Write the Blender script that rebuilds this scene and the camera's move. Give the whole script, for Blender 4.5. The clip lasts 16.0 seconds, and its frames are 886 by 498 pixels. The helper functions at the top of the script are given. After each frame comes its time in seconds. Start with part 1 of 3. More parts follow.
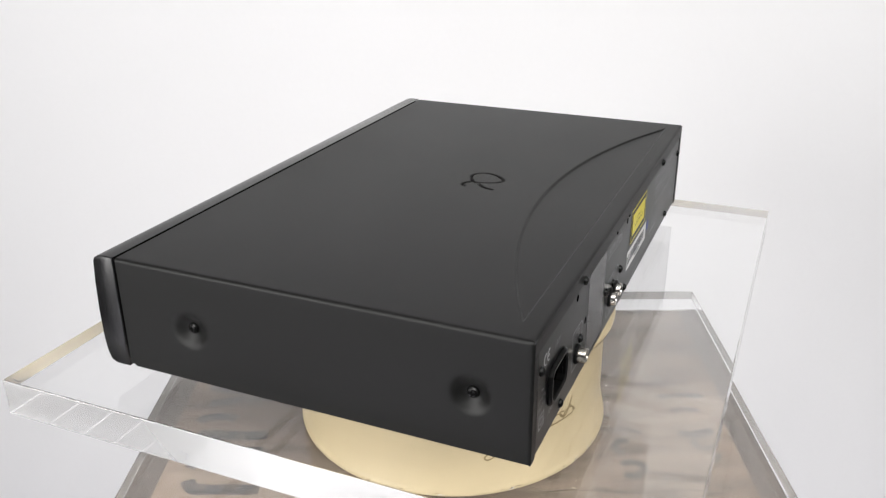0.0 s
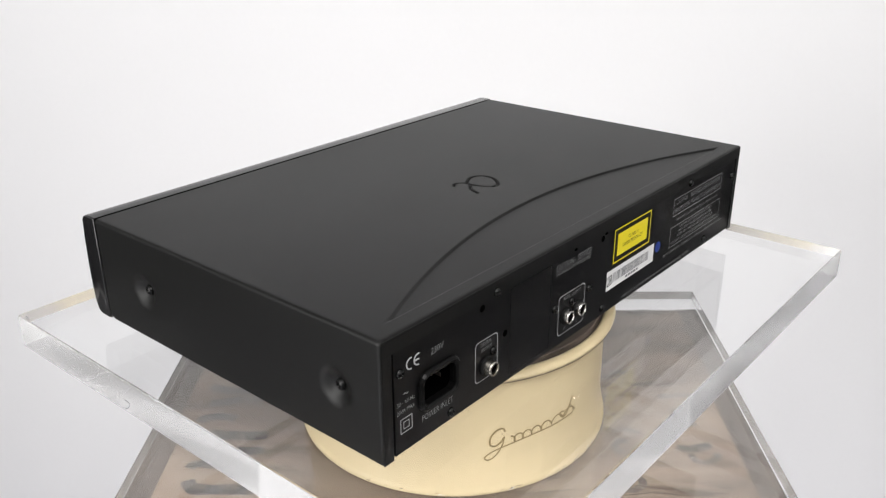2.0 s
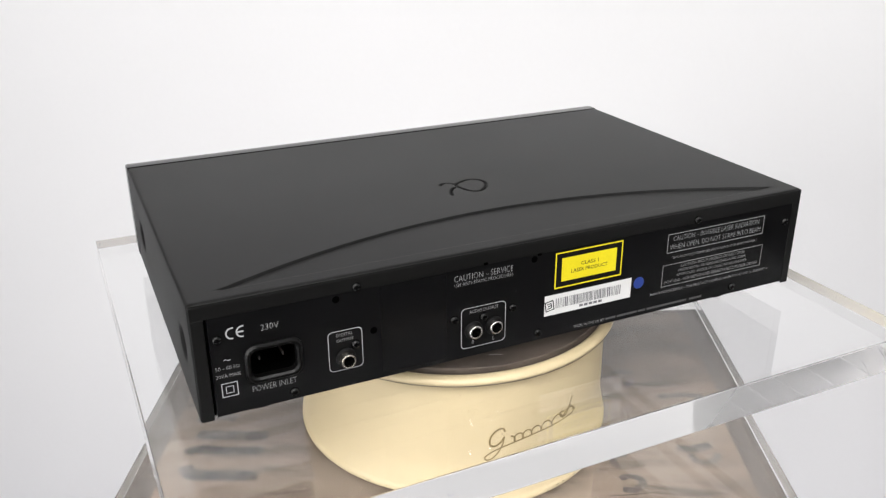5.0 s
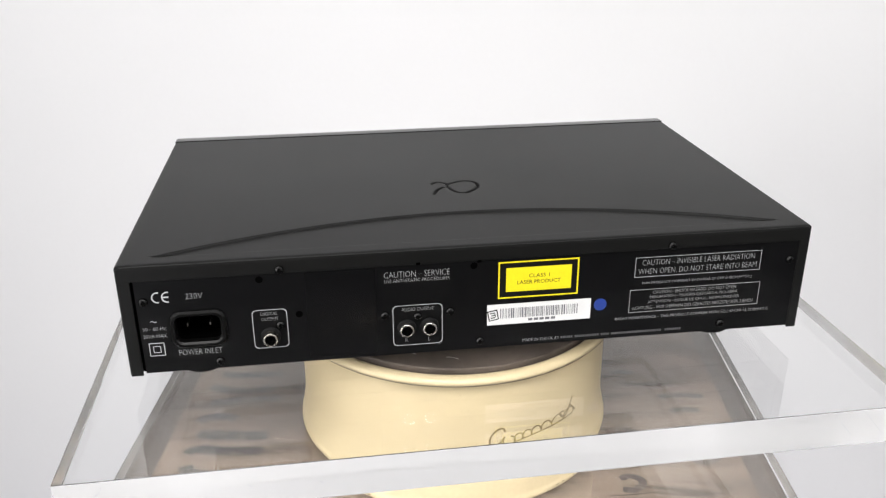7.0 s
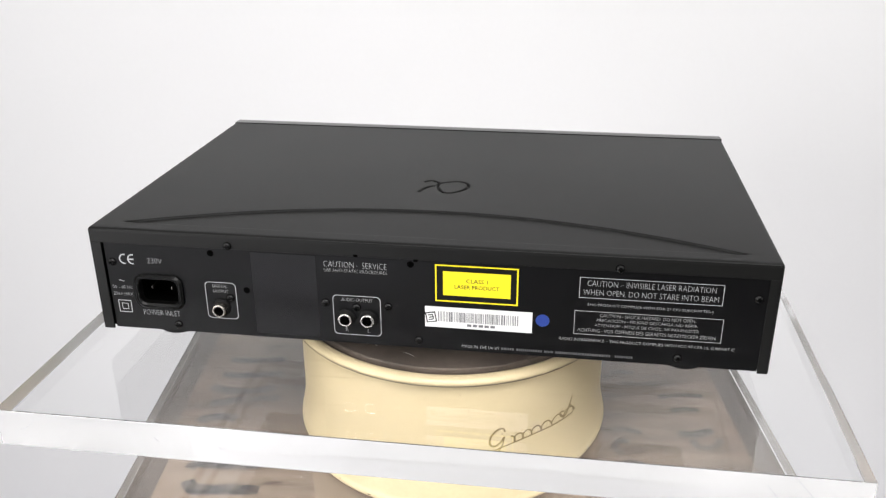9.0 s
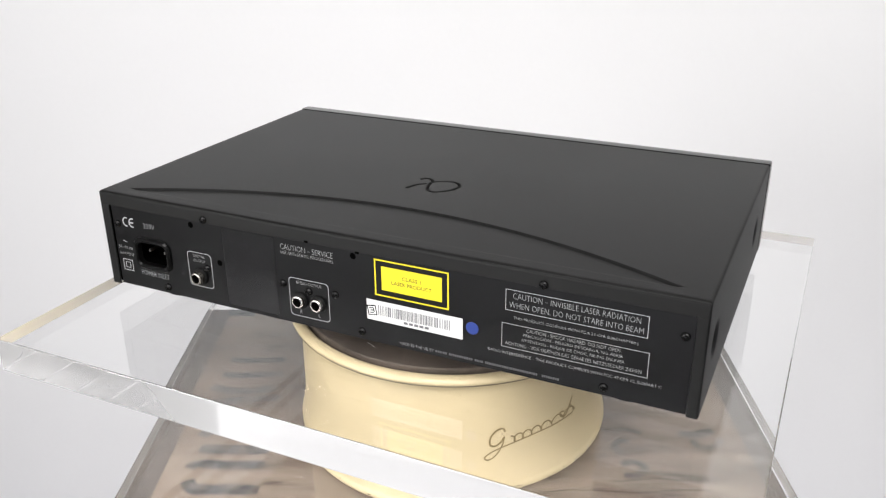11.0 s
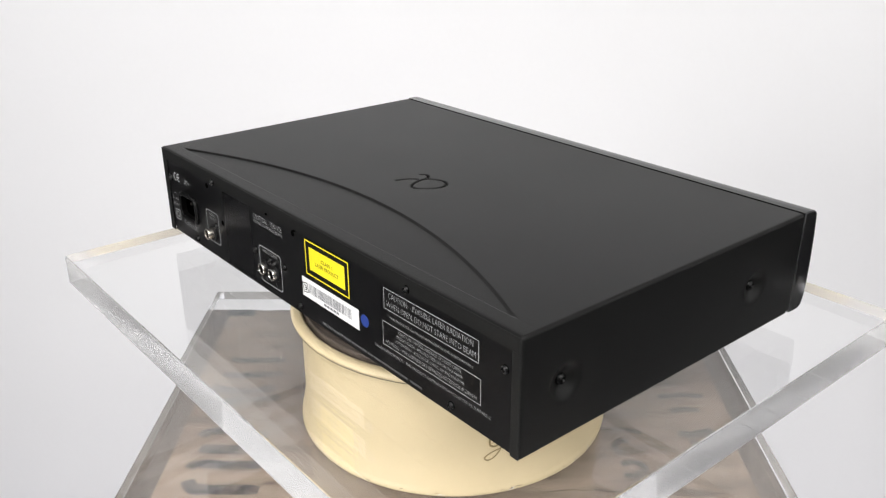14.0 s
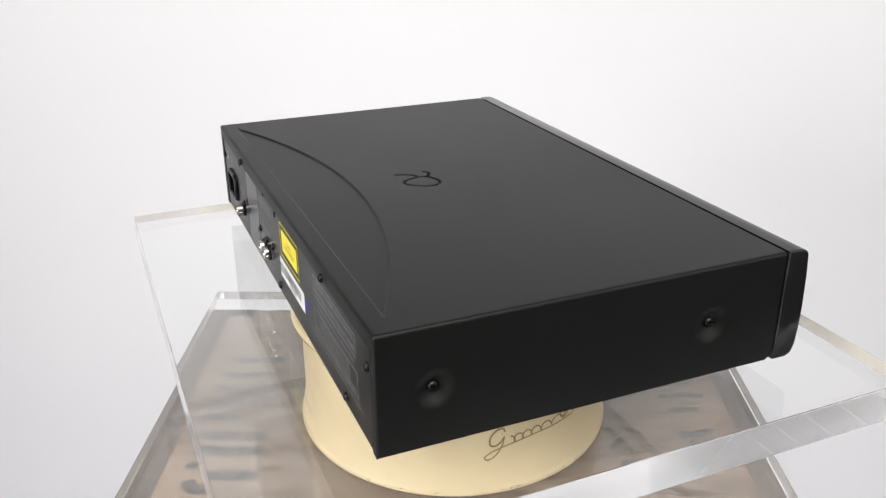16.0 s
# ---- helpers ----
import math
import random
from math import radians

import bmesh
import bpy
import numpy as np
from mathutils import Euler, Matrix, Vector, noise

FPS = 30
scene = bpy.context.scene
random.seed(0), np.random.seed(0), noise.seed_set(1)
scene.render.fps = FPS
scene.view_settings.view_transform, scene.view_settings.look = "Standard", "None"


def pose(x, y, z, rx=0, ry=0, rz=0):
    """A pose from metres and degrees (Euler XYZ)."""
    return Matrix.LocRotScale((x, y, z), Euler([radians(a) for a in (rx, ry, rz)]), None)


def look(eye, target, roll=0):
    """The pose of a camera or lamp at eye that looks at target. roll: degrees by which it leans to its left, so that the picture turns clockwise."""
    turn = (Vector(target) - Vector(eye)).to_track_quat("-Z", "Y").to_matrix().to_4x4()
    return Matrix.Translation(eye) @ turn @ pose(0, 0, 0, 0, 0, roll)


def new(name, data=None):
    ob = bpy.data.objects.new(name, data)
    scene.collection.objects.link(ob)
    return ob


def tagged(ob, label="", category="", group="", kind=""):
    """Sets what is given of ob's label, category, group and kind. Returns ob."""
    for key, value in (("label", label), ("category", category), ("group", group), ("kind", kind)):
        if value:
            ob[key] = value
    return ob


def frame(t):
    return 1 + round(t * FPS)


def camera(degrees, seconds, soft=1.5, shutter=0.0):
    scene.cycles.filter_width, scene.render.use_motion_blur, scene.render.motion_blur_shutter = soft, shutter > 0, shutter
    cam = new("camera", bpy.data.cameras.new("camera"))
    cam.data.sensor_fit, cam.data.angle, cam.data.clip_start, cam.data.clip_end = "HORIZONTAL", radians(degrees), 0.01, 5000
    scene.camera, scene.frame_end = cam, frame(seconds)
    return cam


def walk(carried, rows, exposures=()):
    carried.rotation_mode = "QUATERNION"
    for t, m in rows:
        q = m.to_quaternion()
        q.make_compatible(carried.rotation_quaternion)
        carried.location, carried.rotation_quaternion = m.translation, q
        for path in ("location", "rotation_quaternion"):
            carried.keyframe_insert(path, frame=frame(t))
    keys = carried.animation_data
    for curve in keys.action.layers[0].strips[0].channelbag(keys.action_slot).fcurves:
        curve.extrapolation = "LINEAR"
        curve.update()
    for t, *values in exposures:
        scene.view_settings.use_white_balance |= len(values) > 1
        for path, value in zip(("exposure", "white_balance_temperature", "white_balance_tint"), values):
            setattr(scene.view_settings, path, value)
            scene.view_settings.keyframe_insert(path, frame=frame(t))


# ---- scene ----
cam = camera(54.09, 16.0, soft=1.3)
scene.cycles.max_bounces = scene.cycles.transmission_bounces = scene.cycles.glossy_bounces = 28
eye_pose = pose(0, -0.6193, 1.2056, 90 - 23.19, 0, 0.69) @ pose(0, 0, 0, 0, 0, -0.324)
walk(cam, [(0, eye_pose), (16.0, eye_pose)], exposures=[(0, -0.89), (16.0, -0.89)])

# heights: the lid's top lies at 1.0 m
SHEET_TOP = 0.9145
SHEET_LOW = 0.8895
PLATE_TOP = 0.789
PLATE_LOW = 0.764
SPIN_0, SPIN_RATE = 67.20, -8.3586   # turntable angle and degrees per second

# ---- world and lamps ----
world = bpy.data.worlds.new("world")
scene.world = world
world.use_nodes = True
world.node_tree.nodes["Background"].inputs[0].default_value = (0.9, 0.95, 1.0, 1)
world.node_tree.nodes["Background"].inputs[1].default_value = 0.3


def area_lamp(name, eye, target, sx, sy, watts, colour, spread=180):
    lamp = bpy.data.lights.new(name, "AREA")
    lamp.shape, lamp.size, lamp.size_y, lamp.energy, lamp.color = "RECTANGLE", sx, sy, watts, colour
    lamp.spread = radians(spread)
    ob = new(name, lamp)
    ob.matrix_world = look(eye, target)
    return ob


area_lamp("window_light", (-2.04, -2.40, 1.35), (0.0, -2.40, 1.25), 2.9, 1.7, 168, (1.0, 0.985, 0.965), 150)
area_lamp("ceiling_light", (0.10, -1.60, 2.62), (0.10, -1.5999, 0.0), 2.6, 1.1, 140, (1.0, 0.98, 0.962))


# ---- materials ----
def material(name, base, rough=0.5, metal=0.0, grain=0.0, grain_scale=400.0, tone=0.0, tone_scale=12.0, bump=0.0, bump_scale=900.0,
             spec=0.5, ior=1.45, transmission=0.0, coat=0.0, second=None):
    m = bpy.data.materials.new(name)
    m.use_nodes = True
    nt = m.node_tree
    b = nt.nodes["Principled BSDF"]
    b.inputs["Base Color"].default_value = (*base, 1)
    b.inputs["Roughness"].default_value = rough
    b.inputs["Metallic"].default_value = metal
    b.inputs["IOR"].default_value = ior
    b.inputs["Specular IOR Level"].default_value = spec
    b.inputs["Transmission Weight"].default_value = transmission
    b.inputs["Coat Weight"].default_value = coat
    tc = nt.nodes.new("ShaderNodeTexCoord")
    if grain or tone:
        n1 = nt.nodes.new("ShaderNodeTexNoise")
        n1.inputs["Scale"].default_value, n1.inputs["Detail"].default_value = tone_scale, 4
        n2 = nt.nodes.new("ShaderNodeTexNoise")
        n2.inputs["Scale"].default_value, n2.inputs["Detail"].default_value = grain_scale, 2
        nt.links.new(tc.outputs["Object"], n1.inputs["Vector"])
        nt.links.new(tc.outputs["Object"], n2.inputs["Vector"])
        mix1 = nt.nodes.new("ShaderNodeMix")
        mix1.data_type = "RGBA"
        other = second or tuple(c * (1 - tone) for c in base)
        mix1.inputs["A"].default_value = (*other, 1)
        mix1.inputs["B"].default_value = (*base, 1)
        ramp = nt.nodes.new("ShaderNodeMapRange")
        ramp.inputs["From Min"].default_value, ramp.inputs["From Max"].default_value = 0.35, 0.65
        nt.links.new(n1.outputs["Fac"], ramp.inputs["Value"])
        nt.links.new(ramp.outputs["Result"], mix1.inputs["Factor"])
        mix2 = nt.nodes.new("ShaderNodeMix")
        mix2.data_type = "RGBA"
        mix2.blend_type = "MULTIPLY"
        mix2.inputs["Factor"].default_value = grain
        nt.links.new(mix1.outputs["Result"], mix2.inputs["A"])
        grey = nt.nodes.new("ShaderNodeMapRange")
        grey.inputs["From Min"].default_value, grey.inputs["From Max"].default_value = 0.3, 0.7
        grey.inputs["To Min"].default_value, grey.inputs["To Max"].default_value = 0.4, 1.3
        nt.links.new(n2.outputs["Fac"], grey.inputs["Value"])
        nt.links.new(grey.outputs["Result"], mix2.inputs["B"])
        nt.links.new(mix2.outputs["Result"], b.inputs["Base Color"])
        wear = nt.nodes.new("ShaderNodeMapRange")
        wear.inputs["To Min"].default_value, wear.inputs["To Max"].default_value = rough * 0.88, min(1, rough * 1.12)
        nt.links.new(n1.outputs["Fac"], wear.inputs["Value"])
        nt.links.new(wear.outputs["Result"], b.inputs["Roughness"])
    if bump:
        n3 = nt.nodes.new("ShaderNodeTexNoise")
        n3.inputs["Scale"].default_value, n3.inputs["Detail"].default_value = bump_scale, 3
        nt.links.new(tc.outputs["Object"], n3.inputs["Vector"])
        bp = nt.nodes.new("ShaderNodeBump")
        bp.inputs["Strength"].default_value, bp.inputs["Distance"].default_value = bump, 0.0004
        nt.links.new(n3.outputs["Fac"], bp.inputs["Height"])
        nt.links.new(bp.outputs["Normal"], b.inputs["Normal"])
    return m


M_WALL = material("white_wall_paint", (0.86, 0.86, 0.865), 0.8, grain=0.008, grain_scale=120, tone=0.015, tone_scale=1.3, bump=0.02, bump_scale=350)
M_DARK_WALL = material("dark_grey_wall", (0.035, 0.035, 0.037), 0.9, grain=0.1, grain_scale=90, tone=0.1, tone_scale=2)
M_PALE_GREY_WALL = material("pale_grey_wall", (0.84, 0.84, 0.845), 0.9, grain=0.1, grain_scale=90, tone=0.1, tone_scale=2)
M_GREY_WALL = material("mid_grey_wall", (0.20, 0.20, 0.205), 0.9, grain=0.1, grain_scale=90, tone=0.1, tone_scale=2)
M_DARK_FLOOR = material("dark_grey_floor", (0.032, 0.032, 0.034), 0.85, grain=0.2, grain_scale=60, tone=0.15, tone_scale=3)
M_FLOOR = material("pale_floor", (0.69, 0.69, 0.75), 0.6, grain=0.1, grain_scale=60, tone=0.1, tone_scale=3)
M_LID = material("black_powder_coat", (0.0040, 0.0041, 0.0038), 0.43, spec=0.32, grain=0.25, grain_scale=1600, tone=0.16, tone_scale=7, bump=0.22, bump_scale=2200)
M_PANEL = material("black_panel_paint", (0.0028, 0.0028, 0.0031), 0.32, spec=0.26, grain=0.2, grain_scale=1800, tone=0.08, tone_scale=14, bump=0.12, bump_scale=2000)
M_PATCH = material("black_gloss_patch", (0.0026, 0.0026, 0.0029), 0.25, spec=0.36, tone=0.05)
M_FASCIA = material("black_satin_plastic", (0.008, 0.008, 0.0085), 0.20, spec=0.7, grain=0.1, grain_scale=1500, tone=0.06, bump=0.04, bump_scale=1800)
# near-black that puts the shade of holes and gaps into the colour
M_GAP = material("cavity_shade_black", (0.0005, 0.0005, 0.0005), 0.9, spec=0.02)
M_DULL = material("dull_nickel", (0.47, 0.445, 0.40), 0.26, metal=1.0, grain=0.1, grain_scale=700, tone=0.2, tone_scale=180)
M_PIN = material("dull_contact_metal", (0.22, 0.21, 0.20), 0.35, metal=1.0)
M_FAINT = material("faint_grey_print", (0.085, 0.085, 0.088), 0.5)
M_INLET = material("black_moulded_plastic", (0.003, 0.003, 0.003), 0.3, spec=0.22, tone=0.1, tone_scale=120)
M_RUBBER = material("black_rubber", (0.004, 0.004, 0.004), 0.6, spec=0.2, grain=0.2, grain_scale=900, tone=0.1)
M_SCREW = material("black_zinc_screw", (0.003, 0.003, 0.003), 0.26, spec=0.32, grain=0.3, grain_scale=900, tone=0.2, tone_scale=200)
M_CHROME = material("nickel_plate", (0.66, 0.64, 0.61), 0.17, metal=1.0, grain=0.1, grain_scale=700, tone=0.12, tone_scale=180)
M_PRINT = material("pale_grey_print", (0.45, 0.46, 0.47), 0.5, grain=0.15, grain_scale=1500, tone=0.05)
M_PRINT_DIM = material("fine_grey_print", (0.42, 0.425, 0.43), 0.5, grain=0.2, grain_scale=1500, tone=0.05)
M_YELLOW = material("yellow_sticker", (0.78, 0.66, 0.015), 0.4, grain=0.06, grain_scale=700, tone=0.04, tone_scale=60)
M_LABEL_BLACK = material("black_sticker_ink", (0.006, 0.006, 0.005), 0.4, spec=0.2)
M_LABEL_INK = material("olive_sticker_print", (0.016, 0.014, 0.008), 0.5)
M_PAPER = material("white_paper_label", (0.69, 0.69, 0.685), 0.55, grain=0.05, grain_scale=800, tone=0.03, tone_scale=60)
M_BAR = material("grey_barcode_ink", (0.13, 0.13, 0.14), 0.5)
M_BLUE = material("blue_sticker", (0.014, 0.040, 0.225), 0.45, grain=0.1, grain_scale=700, tone=0.08, tone_scale=120)
M_ENAMEL = material("cream_enamel", (0.545, 0.450, 0.283), 0.37, grain=0.05, grain_scale=300, tone=0.06, tone_scale=22, bump=0.03, bump_scale=160)
M_CHIP = material("chipped_dark_metal", (0.10, 0.085, 0.06), 0.6, grain=0.4, grain_scale=600, tone=0.3, tone_scale=100)
M_SCRIPT = material("worn_bronze_paint", (0.23, 0.17, 0.075), 0.4, grain=0.3, grain_scale=700, tone=0.2, tone_scale=120)
M_PLATTER = material("dark_brown_platter", (0.10, 0.08, 0.066), 0.5, spec=0.3, grain=0.3, grain_scale=220, tone=0.35, tone_scale=26, bump=0.1, bump_scale=300)
M_NICK = material("grey_acrylic_nick", (0.22, 0.22, 0.24), 0.5, grain=0.4, grain_scale=900, tone=0.3, tone_scale=300)
M_SCRATCH = material("pale_scratch", (0.55, 0.53, 0.5), 0.5)
M_INK = material("faded_marker_ink", (0.070, 0.066, 0.068), 0.75, grain=0.6, grain_scale=190, tone=0.4, tone_scale=85, second=(0.135, 0.118, 0.104))
M_INK_PALE = material("nearly_worn_ink", (0.098, 0.088, 0.082), 0.75, grain=0.5, grain_scale=160, tone=0.35, tone_scale=75, second=(0.15, 0.128, 0.11))
M_PATCHED = material("grey_green_patch", (0.032, 0.037, 0.034), 0.6, grain=0.4, grain_scale=200, tone=0.3, tone_scale=60)
M_CRACK = material("dark_wood_crack", (0.045, 0.034, 0.026), 0.8, grain=0.4, grain_scale=200, tone=0.4, tone_scale=50, second=(0.10, 0.08, 0.065))
M_GLUE = material("pale_residue", (0.42, 0.41, 0.39), 0.6, grain=0.5, grain_scale=260, tone=0.4, tone_scale=60, second=(0.22, 0.20, 0.18))
# board colour darkened: the dimming seen through the acrylic's sides is painted in
M_EDGE_SHADE = material("edge_shade_wood", (0.115, 0.096, 0.083), 0.7, grain=0.3, grain_scale=110, tone=0.3, tone_scale=14)
M_ACRYLIC = material("clear_acrylic", (0.985, 0.99, 0.99), 0.0, ior=1.49, transmission=1.0)
M_ACRYLIC_EDGE = material("polished_acrylic_edge", (0.89, 0.89, 0.895), 0.08, ior=1.49, transmission=0.72)


def wood_material():
    m = bpy.data.materials.new("weathered_board")
    m.use_nodes = True
    nt = m.node_tree
    b = nt.nodes["Principled BSDF"]
    b.inputs["Roughness"].default_value = 0.7
    tc = nt.nodes.new("ShaderNodeTexCoord")
    mp = nt.nodes.new("ShaderNodeMapping")
    mp.inputs["Scale"].default_value = (6.0, 24.0, 20.0)
    mp.inputs["Rotation"].default_value = (0, 0, 0.12)
    nt.links.new(tc.outputs["Object"], mp.inputs["Vector"])
    grain = nt.nodes.new("ShaderNodeTexNoise")
    grain.inputs["Scale"].default_value, grain.inputs["Detail"].default_value, grain.inputs["Distortion"].default_value = 2.2, 8, 0.6
    nt.links.new(mp.outputs["Vector"], grain.inputs["Vector"])
    blot = nt.nodes.new("ShaderNodeTexNoise")
    blot.inputs["Scale"].default_value, blot.inputs["Detail"].default_value = 7.5, 5
    nt.links.new(tc.outputs["Object"], blot.inputs["Vector"])
    r1 = nt.nodes.new("ShaderNodeValToRGB")
    e = r1.color_ramp.elements
    e[0].position, e[0].color = 0.33, (0.088, 0.068, 0.053, 1)
    e[1].position, e[1].color = 0.68, (0.242, 0.194, 0.155, 1)
    mid = e.new(0.46)
    mid.color = (0.187, 0.149, 0.120, 1)
    nt.links.new(grain.outputs["Fac"], r1.inputs["Fac"])
    r2 = nt.nodes.new("ShaderNodeValToRGB")
    e = r2.color_ramp.elements
    e[0].position, e[0].color = 0.38, (0.44, 0.39, 0.35, 1)
    e[1].position, e[1].color = 0.60, (1.0, 1.0, 1.0, 1)
    nt.links.new(blot.outputs["Fac"], r2.inputs["Fac"])
    mul = nt.nodes.new("ShaderNodeMix")
    mul.data_type, mul.blend_type = "RGBA", "MULTIPLY"
    mul.inputs["Factor"].default_value = 0.8
    nt.links.new(r1.outputs["Color"], mul.inputs["A"])
    nt.links.new(r2.outputs["Color"], mul.inputs["B"])
    rust = nt.nodes.new("ShaderNodeTexNoise")
    rust.inputs["Scale"].default_value, rust.inputs["Detail"].default_value = 5.0, 3
    nt.links.new(tc.outputs["Object"], rust.inputs["Vector"])
    amount = nt.nodes.new("ShaderNodeMapRange")
    amount.inputs["From Min"].default_value, amount.inputs["From Max"].default_value = 0.48, 0.68
    amount.inputs["To Max"].default_value = 0.55
    nt.links.new(rust.outputs["Fac"], amount.inputs["Value"])
    warm = nt.nodes.new("ShaderNodeMix")
    warm.data_type = "RGBA"
    warm.inputs["B"].default_value = (0.19, 0.122, 0.083, 1)
    nt.links.new(amount.outputs["Result"], warm.inputs["Factor"])
    nt.links.new(mul.outputs["Result"], warm.inputs["A"])
    nt.links.new(warm.outputs["Result"], b.inputs["Base Color"])
    bp = nt.nodes.new("ShaderNodeBump")
    bp.inputs["Strength"].default_value, bp.inputs["Distance"].default_value = 0.3, 0.001
    nt.links.new(grain.outputs["Fac"], bp.inputs["Height"])
    nt.links.new(bp.outputs["Normal"], b.inputs["Normal"])
    return m


M_WOOD = wood_material()


# ---- mesh helpers ----
def part(name, bm, mat, parent=None, label="", smooth=False):
    """Links a bmesh as one mesh object, under a thing or a part."""
    me = bpy.data.meshes.new(name)
    bm.to_mesh(me)
    bm.free()
    for m in (mat if isinstance(mat, (list, tuple)) else [mat]):
        me.materials.append(m)
    if smooth:
        for p in me.polygons:
            p.use_smooth = True
    ob = new(name, me)
    ob.parent = parent
    if label:
        tagged(ob, label)
    return ob


def add_box(bm, x0, x1, y0, y1, z0, z1, bevel=0.0, segments=2):
    made = bmesh.ops.create_cube(bm, size=1.0, matrix=Matrix.Translation(((x0 + x1) / 2, (y0 + y1) / 2, (z0 + z1) / 2)) @ Matrix.Diagonal((x1 - x0, y1 - y0, z1 - z0, 1)))
    if bevel:
        edges = list({e for v in made["verts"] for e in v.link_edges})
        bmesh.ops.bevel(bm, geom=edges, offset=bevel, segments=segments, profile=0.5, affect="EDGES")
    return bm


def box(x0, x1, y0, y1, z0, z1, bevel=0.0, segments=2):
    return add_box(bmesh.new(), x0, x1, y0, y1, z0, z1, bevel, segments)


def lathe(profile, segments=96, m=None, close=True):
    """Turns (radius, height) pairs about z."""
    bm = bmesh.new()
    rings = []
    for r, z in profile:
        if r < 1e-6:
            rings.append([bm.verts.new((0, 0, z))])
        else:
            rings.append([bm.verts.new((r * math.cos(2 * math.pi * i / segments), r * math.sin(2 * math.pi * i / segments), z)) for i in range(segments)])
    for a, b in zip(rings, rings[1:]):
        for i in range(segments):
            j = (i + 1) % segments
            q = [a[i % len(a)], a[j % len(a)], b[j % len(b)], b[i % len(b)]]
            q = [v for k, v in enumerate(q) if v not in q[:k]]
            if len(q) > 2:
                bm.faces.new(q)
    bmesh.ops.recalc_face_normals(bm, faces=bm.faces)
    if m is not None:
        bm.transform(m)
    return bm


def ribbon(points, width, m, thick=0.00012, taper=None):
    """A flat painted stroke along points (u, v), laid by the matrix m with its thickness along m's z."""
    bm = bmesh.new()
    rows = []
    n = len(points)
    for i, (u, v) in enumerate(points):
        a, b = points[max(i - 1, 0)], points[min(i + 1, n - 1)]
        d = Vector((b[0] - a[0], b[1] - a[1], 0)).normalized()
        side = Vector((-d.y, d.x, 0)) * width * 0.5 * (taper(i / (n - 1)) if taper else 1)
        p = Vector((u, v, 0))
        rows.append([bm.verts.new(p + side + Vector((0, 0, z))) for z in (0, thick)] + [bm.verts.new(p - side + Vector((0, 0, z))) for z in (thick, 0)])
    for a, b in zip(rows, rows[1:]):
        for k in range(4):
            bm.faces.new((a[k], a[(k + 1) % 4], b[(k + 1) % 4], b[k]))
    bm.faces.new(rows[0][::-1])
    bm.faces.new(rows[-1])
    bmesh.ops.recalc_face_normals(bm, faces=bm.faces)
    bm.transform(m)
    return bm


def smooth_path(points, per=8):
    """Catmull-Rom through points (u, v)."""
    out = []
    p = [points[0], *points, points[-1]]
    for i in range(1, len(p) - 2):
        for k in range(per):
            t = k / per
            out.append(tuple(0.5 * (2 * p[i][c] + (p[i + 1][c] - p[i - 1][c]) * t + (2 * p[i - 1][c] - 5 * p[i][c] + 4 * p[i + 1][c] - p[i + 2][c]) * t * t
                                    + (3 * p[i][c] - p[i - 1][c] - 3 * p[i + 1][c] + p[i + 2][c]) * t ** 3) for c in (0, 1)))
    out.append(points[-1])
    return out


def grid_mesh(name, rows, mat, parent, label=""):
    """A smooth surface through rows of points, all of one length."""
    n, k = len(rows), len(rows[0])
    verts = [q for r in rows for q in r]
    faces = [(i * k + j, i * k + j + 1, (i + 1) * k + j + 1, (i + 1) * k + j) for i in range(n - 1) for j in range(k - 1)]
    me = bpy.data.meshes.new(name)
    me.from_pydata(verts, [], faces)
    me.materials.append(mat)
    me.polygons.foreach_set("use_smooth", [True] * len(me.polygons))
    me.update()
    ob = new(name, me)
    ob.parent = parent
    if label:
        tagged(ob, label)
    return ob


# ---- the room ----
def slab(name, x0, x1, y0, y1, z0, z1, mat):
    return tagged(part(name, box(x0, x1, y0, y1, z0, z1), mat), kind="structure")


# unseen floor tones, pale or dark to shape reflections and bounce light
slab("floor", -1.12, 1.12, -0.60, 1.0, -0.1, 0.0, M_FLOOR)
slab("floor_west", -2.15, -1.12, -0.60, 1.0, -0.1, 0.0, M_DARK_FLOOR)
slab("floor_east", 1.12, 2.15, -0.60, 1.0, -0.1, 0.0, M_DARK_FLOOR)
slab("floor_south", -0.55, 2.15, -4.05, -0.60, -0.1, 0.0, M_DARK_FLOOR)
slab("floor_pale_reflector", -2.15, -0.55, -4.05, -0.60, -0.1, 0.0, M_FLOOR)
slab("ceiling", -2.15, 2.15, -4.05, 1.0, 2.7, 2.8, M_WALL)
slab("wall_north", -1.12, 1.12, 0.85, 1.0, 0.0, 1.90, M_WALL)
# unseen wall tones: dark to blacken the player's reflections, pale to fill the drum
slab("wall_north_side", -2.15, -1.12, 0.86, 1.0, 0.0, 1.90, M_DARK_WALL)
slab("wall_north_side", 1.12, 2.15, 0.86, 1.0, 0.0, 1.90, M_DARK_WALL)
slab("wall_north_upper", -2.15, 2.15, 0.86, 1.0, 1.90, 2.7, M_GREY_WALL)
slab("wall_east", 2.0, 2.15, -3.9, 0.85, 0.85, 2.7, M_PALE_GREY_WALL)
slab("wall_east_dark_low", 2.0, 2.15, -3.9, 0.85, 0.0, 0.85, M_DARK_WALL)
slab("wall_south", -2.15, 2.15, -4.05, -3.9, 0.0, 2.7, M_DARK_WALL)
slab("wall_west_sill", -2.15, -2.0, -3.9, -0.75, 0.0, 0.48, M_WALL)
